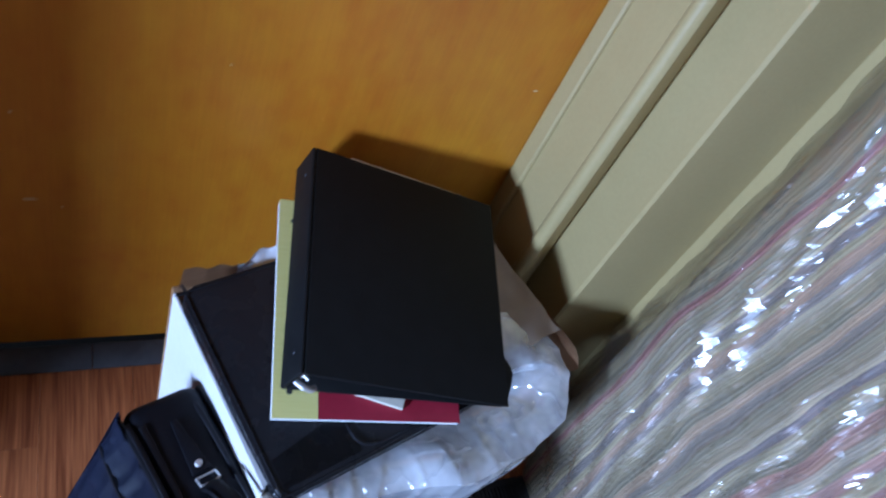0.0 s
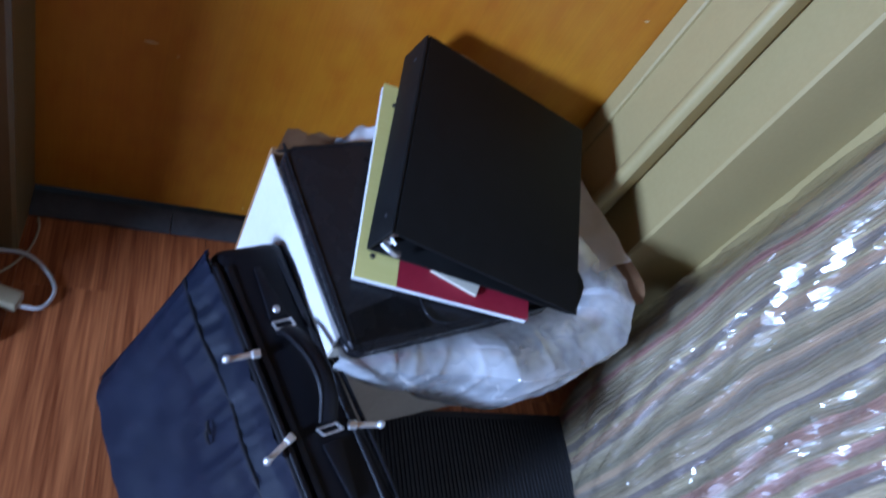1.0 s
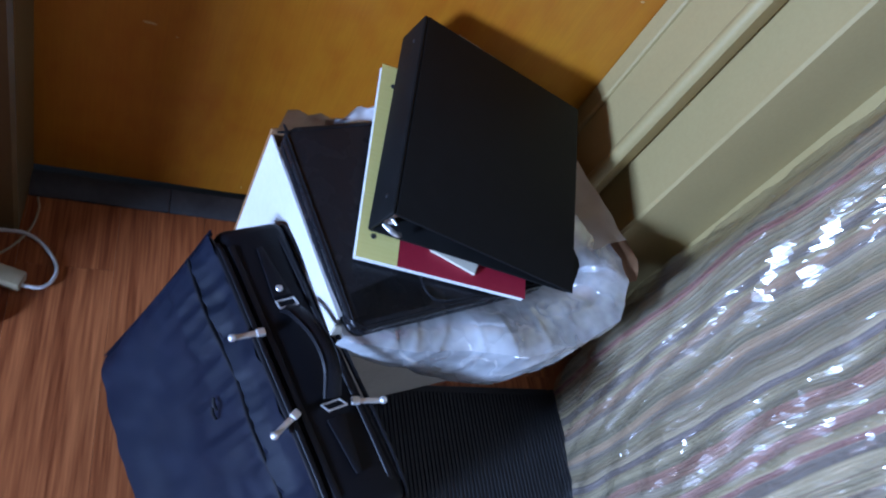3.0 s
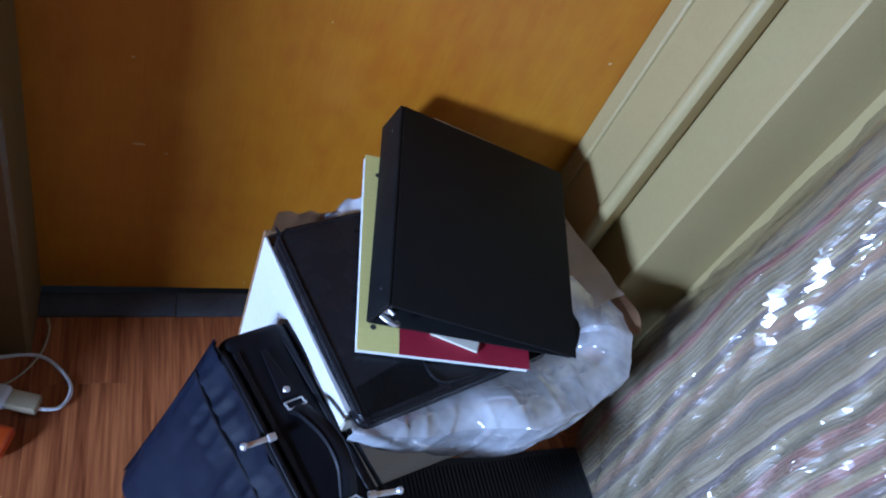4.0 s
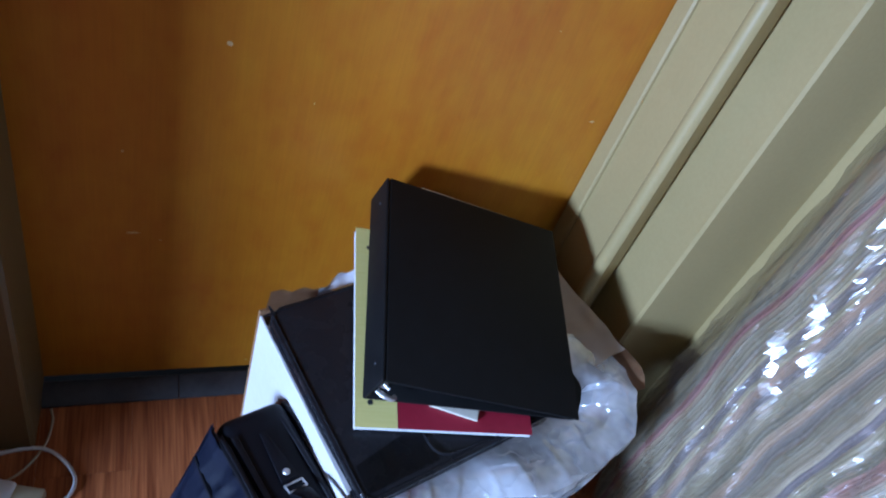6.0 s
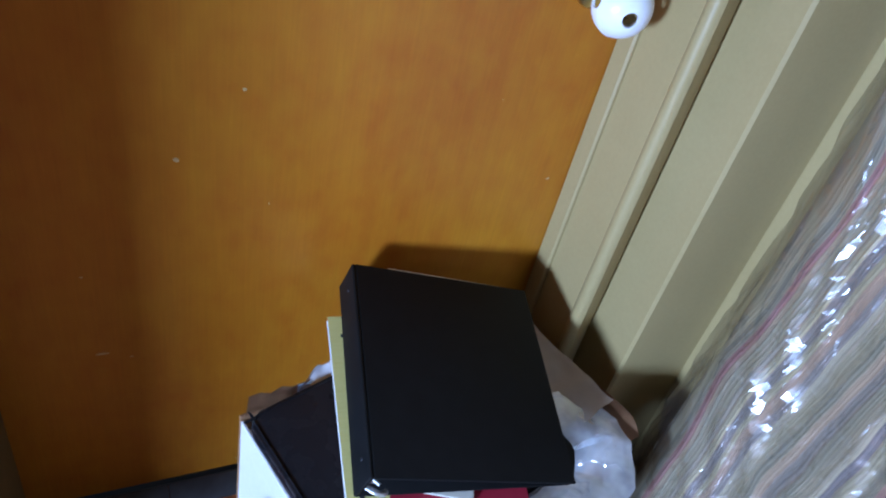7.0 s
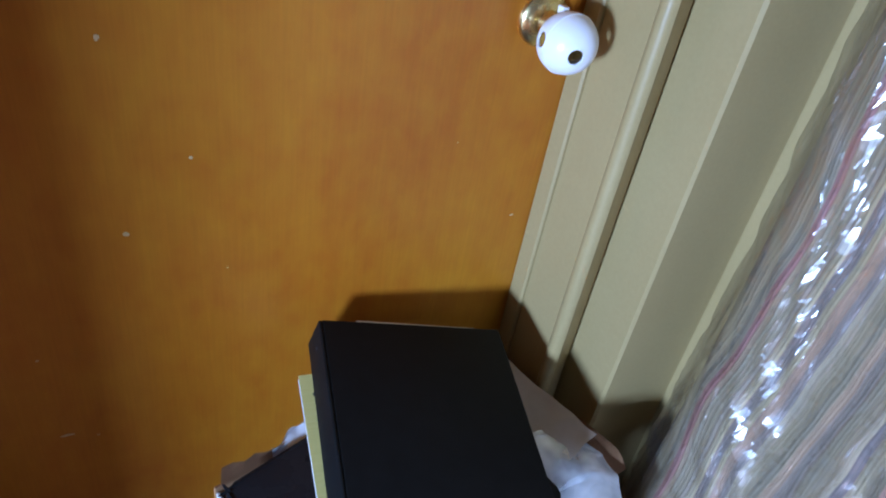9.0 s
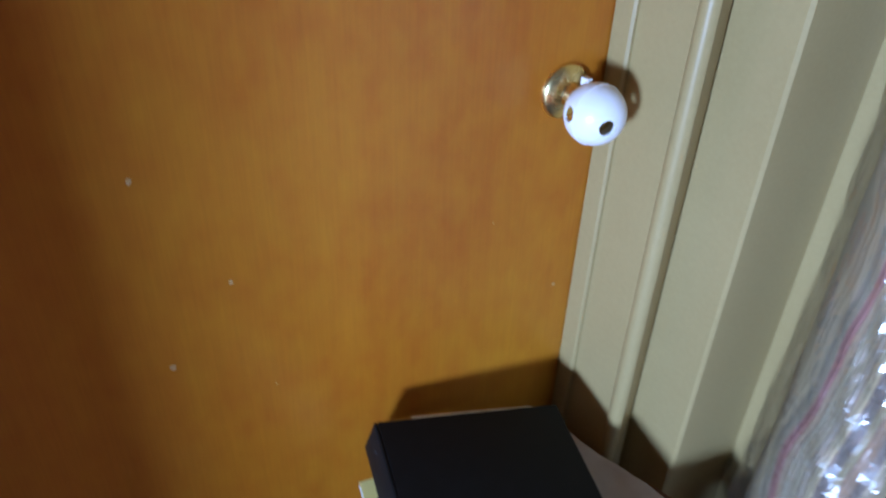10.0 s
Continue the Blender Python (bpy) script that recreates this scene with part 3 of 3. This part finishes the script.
# ---- plastic bag draped over the front and side of the carton ----
BAG_LINE = ((0.0, 0.002, 0.012, 0.322, 0.262), (0.06, 0.03, 0.026, 0.325, 0.262), (0.16, 0.085, 0.050, 0.328, 0.236), (0.28, 0.15, 0.066, 0.333, 0.190), (0.45, 0.23, 0.088, 0.340, 0.160), (0.60, 0.31, 0.096, 0.350, 0.190),
            (0.72, 0.38, 0.082, 0.362, 0.235), (0.80, 0.428, 0.034, 0.368, 0.285), (0.88, 0.444, -0.010, 0.362, 0.300), (1.0, 0.440, -0.085, 0.346, 0.310))


def bag_place(u, v):
    """u runs along the rim from the front left corner round to the side; v from inside the carton, over the bulge, to the hem."""
    x, out, top, hem = (float(np.interp(u, [r[0] for r in BAG_LINE], [r[k] for r in BAG_LINE])) for k in (1, 2, 3, 4))
    hem += 0.010 * noise.noise((u * 11, 0.2, 0.7))
    inner = Vector((min(x, BW) - 0.05 * u - max(0.0, u - 0.7) * 0.25, 0.012 + max(0.0, -out), BH - 0.006 + max(0.0, u - 0.7) * 0.18))
    outer = Vector((x, -out, 0))
    rim = Vector((min(x, BW + 0.006), max(-out, -0.006), 0))
    if v < 0.5:
        k = v / 0.5
        p = inner.lerp(Vector((outer.x, outer.y, top - 0.020)), k)
        p.z += 0.012 * math.sin(k * math.pi)
    else:
        k = (v - 0.5) / 0.5
        p = Vector((outer.x, outer.y, top - 0.020 + (hem - top + 0.020) * k)).lerp(Vector((rim.x, rim.y, hem)), 0.55 * k ** 3)
    side = Vector((0.35, -0.8, 0.5)).normalized()
    q = p * 1.0
    lump = noise.noise((u * 5, v * 1.2, 0.3)) * 0.012 + noise.noise((u * 11, v * 1.6, 4.0)) * 0.004
    ridge = (1 - abs(noise.noise((u * 9 + v * 1.2, v * 0.9, 5.0)))) ** 16 * 0.003
    small = noise.noise((u * 36, v * 5, 2.0)) * 0.0022 * max(0.0, v - 0.35) * 1.6 + (1 - abs(noise.noise(q * 20 + Vector((4, 1, 7))))) ** 14 * 0.0018
    return p + side * (lump + ridge + small) * min(1, 4 * v + 0.2)


bag = thing("plastic_bag", "crumpled translucent white plastic bag draped over the carton rim", "plastic bag", BOX)
part("film", sheet(150, 56, bag_place), BAG, bag, smooth=True)
part("loose_film", sheet(40, 16, lambda u, v: (0.075 + 0.19 * u, BD - 0.022 + 0.012 * v + noise.noise((u * 9, v * 5, 7)) * 0.008, BH - 0.005 + 0.092 * v * (0.6 + 0.4 * math.sin(u * 3.0)) + noise.noise((u * 11, v * 4, 1)) * 0.010)), BAG, bag, smooth=True)

# ---- briefcase ----
CASE = pose(0, 0, 0, 0, 0, 20.5)
case = thing("briefcase", "black nylon briefcase with zip pockets standing on the floor", "briefcase", CASE)
S0, S1, M0, M1, HT = 0.322, 0.690, 0.096, 0.200, 0.283


def bulged(x0, x1, y0, y1, z0, z1, bevel, segs, puff):
    bm = block(x0, x1, y0, y1, z0, z1)
    bmesh.ops.bevel(bm, geom=bm.edges[:], offset=bevel, segments=segs, profile=0.5, affect="EDGES")
    bmesh.ops.subdivide_edges(bm, edges=[e for e in bm.edges if e.calc_length() > 0.08], cuts=10, use_grid_fill=True)
    c = Vector(((x0 + x1) / 2, (y0 + y1) / 2, (z0 + z1) / 2))
    for v in bm.verts:
        w = noise.noise(v.co * 14) * 0.5 + noise.noise(v.co * 40) * 0.2
        v.co += (v.co - c).normalized() * w * puff
    return bm


part("body", bulged(M0 + 0.012, M1, -S1, -S0, 0.004, HT, 0.018, 4, 0.004), NYLON_TOP, case, smooth=True)


def pocket_place(u, v):
    """Front pocket: u along the case, v from the top zip down the sloping front to the floor."""
    s = S0 + 0.006 + u * (S1 - S0 - 0.012)
    edge = min(u, 1 - u) * (S1 - S0)
    fall = max(0.0, 1 - edge / 0.025) ** 2
    m = M0 + 0.008 - 0.104 * v + 0.004 * math.sin(v * math.pi)
    z = HT - 0.001 - (HT - 0.004) * v
    pucker = 0.0050 * noise.noise((u * 30, v * 2.0, 4)) * math.exp(-((v - 0.25) / 0.25) ** 2)
    crease = 0.007 * noise.noise((u * 4, v * 2.5, 1)) + 0.0042 * noise.noise((u * 12 + v * 5, v * 8, 4)) + pucker
    line = 0.155 + 0.30 * max(0.0, u - 0.62) ** 1.3
    ridge = -0.008 * math.exp(-((v - line + 0.035) / 0.022) ** 2) + 0.005 * math.exp(-((v - line - 0.010) / 0.012) ** 2) - 0.004 * math.exp(-((v - 0.33) / 0.03) ** 2) * (0.5 + 0.5 * math.sin(u * 9))
    return (m + 0.010 * fall * v + crease + ridge * (1 - fall), -s, z)


part("front_pocket", sheet(70, 40, pocket_place, 0.004), NYLON, case, "dark blue-black nylon front pocket, creased", True)
for end in (S0 + 0.004, S1 - 0.004):
    bm = bmesh.new()
    outline = [(M0 + 0.014, HT - 0.003)] + [(M0 + 0.011 - 0.104 * v + 0.004 * math.sin(v * math.pi) + 0.008 * v, HT - 0.003 - (HT - 0.006) * v) for v in (k / 10 for k in range(11))] + [(M0 + 0.01, 0.004)]
    for d in (-0.002, 0.002):
        ring = [bm.verts.new((m, -end + d, z)) for m, z in outline]
        bm.faces.new(ring)
    part("gusset", bm, NYLON, case)
for k, v in enumerate((0.30, 0.335)):
    q = Vector(pocket_place(0.48 + 0.02 * k, v))
    part("snag", tube([q + Vector((-0.008, 0.006, 0.004)), q + Vector((-0.009, 0, 0.001)), q + Vector((-0.007, -0.007, -0.003))], 0.0022, 8), NYLON_TRIM, case, "torn snag in the nylon", True)
# zip tracks along the top
for m, z in ((0.110, HT + 0.001), (0.184, HT + 0.001)):
    part("zip_track", tube([(m, -S0 + 0.0 - 0.02, z - 0.006), (m, -S0 - 0.05, z), (m, -(S0 + S1) / 2, z + 0.001), (m, -S1 + 0.05, z), (m, -S1 + 0.015, z - 0.008)], 0.0032, 8, flat=0.6), NYLON_TRIM, case, "black zip", True)
for m in (0.106, 0.1985):
    part("piping", tube([(m, -S0 - 0.004, 0.06), (m, -S0 - 0.006, HT - 0.04), (m, -S0 - 0.03, HT - 0.004), (m, -(S0 + S1) / 2, HT - 0.002), (m, -S1 + 0.03, HT - 0.004), (m, -S1 + 0.006, HT - 0.04), (m, -S1 + 0.004, 0.06)], 0.003, 8), NYLON_TRIM, case, "raised black piping", True)
for d in (-0.012, 0.012):
    part("pocket_zip", tube([Vector(pocket_place(u, 0.158 + d + 0.30 * max(0.0, u - 0.62) ** 1.3)) + Vector((-0.0052, 0, 0.002)) for u in (0.02, 0.12, 0.24, 0.36, 0.48, 0.60, 0.72, 0.84, 0.96)], 0.0020, 8), NYLON_TRIM, case, "black front pocket zip", True)
for m, z in ((0.122, HT - 0.0005),):
    part("zip_flap", block(m - 0.004, m + 0.004, -S1 + 0.03, -S0 - 0.03, z - 0.003, z + 0.0022, 0.0015), NYLON_TRIM, case, "black fabric flap along the zip", True)


def pull(m, s, z, turn):
    """A nickel zip pull lying on the case: slider, bar and knob end."""
    p = part("zip_pull", block(0.0, 0.030, -0.0032, 0.0032, 0.001, 0.003, 0.0009), STEEL, case, "nickel zip pull", True)
    p.matrix_local = Matrix.Translation((m, -s, z)) @ pose(0, 0, 0, 0, 0, turn)
    part("slider", block(-0.006, 0.004, -0.0045, 0.0045, -0.001, 0.005, 0.0015), STEEL, p)
    bm = bmesh.new()
    bmesh.ops.create_uvsphere(bm, u_segments=14, v_segments=8, radius=0.0045)
    bm.transform(Matrix.Translation((0.031, 0, 0.003)))
    part("knob", bm, STEEL, p, smooth=True)


pull(0.112, 0.467, HT + 0.003, 176)
pull(0.112, 0.566, HT + 0.003, 205)
pull(0.182, 0.574, HT + 0.004, -18)
part("handle", tube([(0.153, -0.447, HT + 0.004), (0.155, -0.462, HT + 0.020), (0.160, -0.500, HT + 0.034), (0.160, -0.535, HT + 0.032), (0.156, -0.562, HT + 0.010)], 0.0105, 14, flat=0.38), STRAP, case, "black padded leatherette carry handle", True)
for edge in (-0.0088, 0.0088):
    part("handle_edge", tube([(0.153 + edge, -0.447, HT + 0.006), (0.155 + edge, -0.462, HT + 0.023), (0.160 + edge, -0.500, HT + 0.037), (0.160 + edge, -0.535, HT + 0.035), (0.156 + edge, -0.562, HT + 0.012)], 0.0009, 6), STRAP, case, "stitched handle edge", True)
for tip, wide, sign in ((0.362, 0.430, 1), (0.645, 0.582, -1)):
    outline = [(0.149, -tip), (0.156, -tip), (0.165, -wide), (0.143, -wide)]
    bm = prism(outline[::sign], HT + 0.001, HT + 0.0042)
    bmesh.ops.bevel(bm, geom=bm.edges[:], offset=0.001, segments=2, profile=0.5, affect="EDGES")
    part("handle_tab", bm, STRAP, case, "black leatherette handle tab", True)
for s, lift in ((0.440, 0.003), (0.570, 0.010)):
    ring = [(0.144, -s + 0.005, HT + 0.003), (0.144, -s - 0.006, HT + 0.004 + lift), (0.166, -s - 0.006, HT + 0.004 + lift), (0.166, -s + 0.005, HT + 0.003)]
    bm = bmesh.new()
    for a, b in zip(ring, ring[1:] + ring[:1]):
        tube([a, b], 0.0012, 8, bm)
    part("handle_ring", bm, STEEL, case, "nickel rectangular handle ring", True)
for s in (0.420,):
    bm = lathe([(0, 0), (0.0045, 0), (0.0035, 0.0018), (0, 0.0024)], 16)
    bm.transform(Matrix.Translation((0.154, -s, HT + 0.004)))
    part("rivet", bm, STEEL, case, "nickel rivet", True)

part("top_seam", tube([(0.152, -0.600, HT + 0.002), (0.153, -0.615, HT + 0.0025), (0.153, -0.630, HT + 0.002)], 0.0009, 6), STRAP, case, "thin stitched welt", True)

# ---- ribbed mat ----
mat_ob = thing("floor_mat", "black ribbed rubber floor mat on the laminate", "mat", pose(0.30, -1.05, 0.0, 0, 0, 0))
part("backing", block(0, 0.66, 0, 0.725, 0.0005, 0.004, 0.001, 1), RUBBER, mat_ob)
bm = bmesh.new()
for i in range(92):
    x = 0.010 + i * 0.007
    vs = [bm.verts.new((x + dx, y, z)) for y in (0.012, 0.713) for dx, z in ((-0.0022, 0.0035), (-0.0011, 0.0062), (0.0011, 0.0062), (0.0022, 0.0035))]
    for k in range(3):
        bm.faces.new((vs[k], vs[k + 1], vs[k + 5], vs[k + 4]))
    bm.faces.new(vs[3::-1])
    bm.faces.new(vs[4:])
tagged(part("ribs", bm, RUBBER, mat_ob), "fine raised black rubber ribs", kind="stuff")

# ---- mattress in clear wrap ----
MAT = Matrix.Translation((0.865, -0.262, 0.0)) @ pose(0, 0, 0, 0, 0, -6)
ML, MT, MH = 1.0, 0.17, 1.25
mattress = thing("wrapped_mattress", "striped fabric mattress in crinkled clear plastic, standing on its side", "mattress", MAT)


def mattress_place(u, v, puff=0.0, rough=1.0):
    """u goes round the outline from the back edge over the front face; v from floor to top. The front face is local x = 0."""
    r = 0.07
    back, bend, face = 0.12, r * math.pi / 2, ML - r
    s = u * (back + bend + face)
    if s < back:
        p, n = Vector((back + r - s, -0.0, 0)), Vector((0, 1, 0))
    elif s < back + bend:
        a = (s - back) / r
        n = Vector((-math.sin(a), math.cos(a), 0))
        p = Vector((r, -r, 0)) + r * n
    else:
        p, n = Vector((0, -r - (s - back - bend), 0)), Vector((-1, 0, 0))
    z = 0.003 + v * MH
    foot = max(0.0, 1 - z / 0.10)
    bulge = 0.006 * math.sin(min(1, z / 0.5) * math.pi) - 0.008 * foot * foot
    fold = 0.010 * noise.noise((s * 9, z * 1.1, 0.5)) + 0.006 * noise.noise((s * 30, z * 2.0, 3.1)) * rough
    return p + n * (bulge + fold + puff) + Vector((0, 0, z))


part("cover", sheet(150, 60, mattress_place), STRIPES, mattress, "narrow-striped taupe, beige and mauve ticking", True)
part("core", block(0.075, MT, -ML, -0.09, 0.003, MH, 0.01), STRIPES, mattress)


def wrap_mesh():
    """The film in slanting pleats at three sizes, gathered in long upright streaks where it hangs loose."""
    rng = random.Random(11)

    def place(u, v):
        if 0 < u < 1 and 0 < v < 1:
            u, v = u + rng.uniform(-0.0016, 0.0016), v + rng.uniform(-0.0022, 0.0022)
        s, z = u * 1.16, v * MH
        loose = min(1.0, max(0.0, (s - 0.08) / 0.10)) * 0.75 + 0.25
        streak = 0.35 + 0.65 * min(1.0, max(0.0, 0.5 + 2.2 * noise.noise((s * 13 + z * 1.2, z * 2.0, 2.0))))
        bend = 0.010 * noise.noise((s * 9, z * 5, 4.0))
        w, along = 0.86 * s + 0.51 * z + bend, 0.86 * z - 0.51 * s
        turn = w * 20 + 1.1 * noise.noise((s * 8, z * 2.6, 5.0)) + 0.12 * noise.noise((s * 34, z * 14, 8.0))
        fold = abs(2 * (turn % 1.0) - 1)
        pleat = 0.0120 * fold + 0.0016 * noise.noise((w * 50, along * 9, 3.0)) + 0.0006 * noise.noise((s * 110, z * 50, 6.0))
        upright = 0.0024 * noise.noise((s * 40, z * 5.0, 7.0))
        ridge = 0.0020 * (1 - abs(noise.noise((s * 30 - z * 6, z * 7, 9.0)))) ** 8
        return mattress_place(u, v, 0.012 + loose * (streak * pleat + upright + ridge), 0.3)

    return sheet(190, 130, place)


part("plastic_wrap", wrap_mesh(), WRAP, mattress, "crinkled clear plastic wrap")

# ---- cords and small things by the left jamb ----
cord = thing("extension_cord", "cream extension cord with a flat connector on the floor", "cord")
part("connector", block(-0.012, 0.030, -0.205, -0.180, 0.003, 0.022, 0.003), CORD, cord, "cream flat plug connector", True).matrix_world = Matrix.Translation((-0.005, -0.192, 0)) @ pose(0, 0, 0, 0, 0, -18) @ Matrix.Translation((-0.009, 0.192, 0))
part("cable", tube([(0.010, -0.202, 0.010), (0.040, -0.200, 0.006), (0.052, -0.170, 0.004), (0.034, -0.135, 0.004), (0.0, -0.112, 0.004), (-0.06, -0.118, 0.004), (-0.14, -0.135, 0.004)], 0.0028, 8), CORD_WHITE, cord, "cream round cable", True)
plug = thing("plug", "white moulded plug pushed into the connector", "plug", pose(-0.038, -0.182, 0.003, 0, 0, -18))
part("moulding", block(-0.022, 0.018, -0.015, 0.015, 0, 0.024, 0.006, 3), CORD_WHITE, plug, smooth=True)
part("cable", tube([(-0.02, 0, 0.012), (-0.07, -0.01, 0.006), (-0.16, -0.03, 0.004)], 0.003, 8), CORD_WHITE, plug, smooth=True)
wire = thing("thin_cord", "thin cream cord running down beside the door jamb", "cord")
part("cable", tube([(0.012, -0.047, 0.003), (0.016, -0.070, 0.003), (0.008, -0.110, 0.003), (-0.020, -0.150, 0.003), (-0.06, -0.17, 0.003)], 0.0016, 8), CORD, wire, smooth=True)
scraper = thing("orange_tool", "orange plastic handle lying on the floor", "tool", pose(-0.035, -0.245, 0.002, 0, 0, -20))
part("grip", block(-0.06, 0.022, -0.022, 0.020, 0, 0.020, 0.006, 3), ORANGE, scraper, smooth=True)

# ---- floor planks ----
PLANK_W, PLANK_L = 0.125, 1.22
x = RX0
row = 0
while x < RX1:
    y = RY0 - (row * 0.43) % PLANK_L
    first = True
    while y < 0.0:
        y1 = min(y + PLANK_L, 0.0)
        y = max(y, RY0) if first else y
        first = first and y1 <= RY0 + 0.02
        if y1 > RY0 + 0.02:
            p = part("plank", block(0.0001, PLANK_W - 0.0001, 0.0001, y1 - y - 0.0001, -0.008, 0.0, 0.0003, 1), FLOOR_WOOD, floor)
            p.matrix_local = Matrix.Translation((x, y, 0))
        y = y1 if y1 > y else y + PLANK_L
    x += PLANK_W
    row += 1
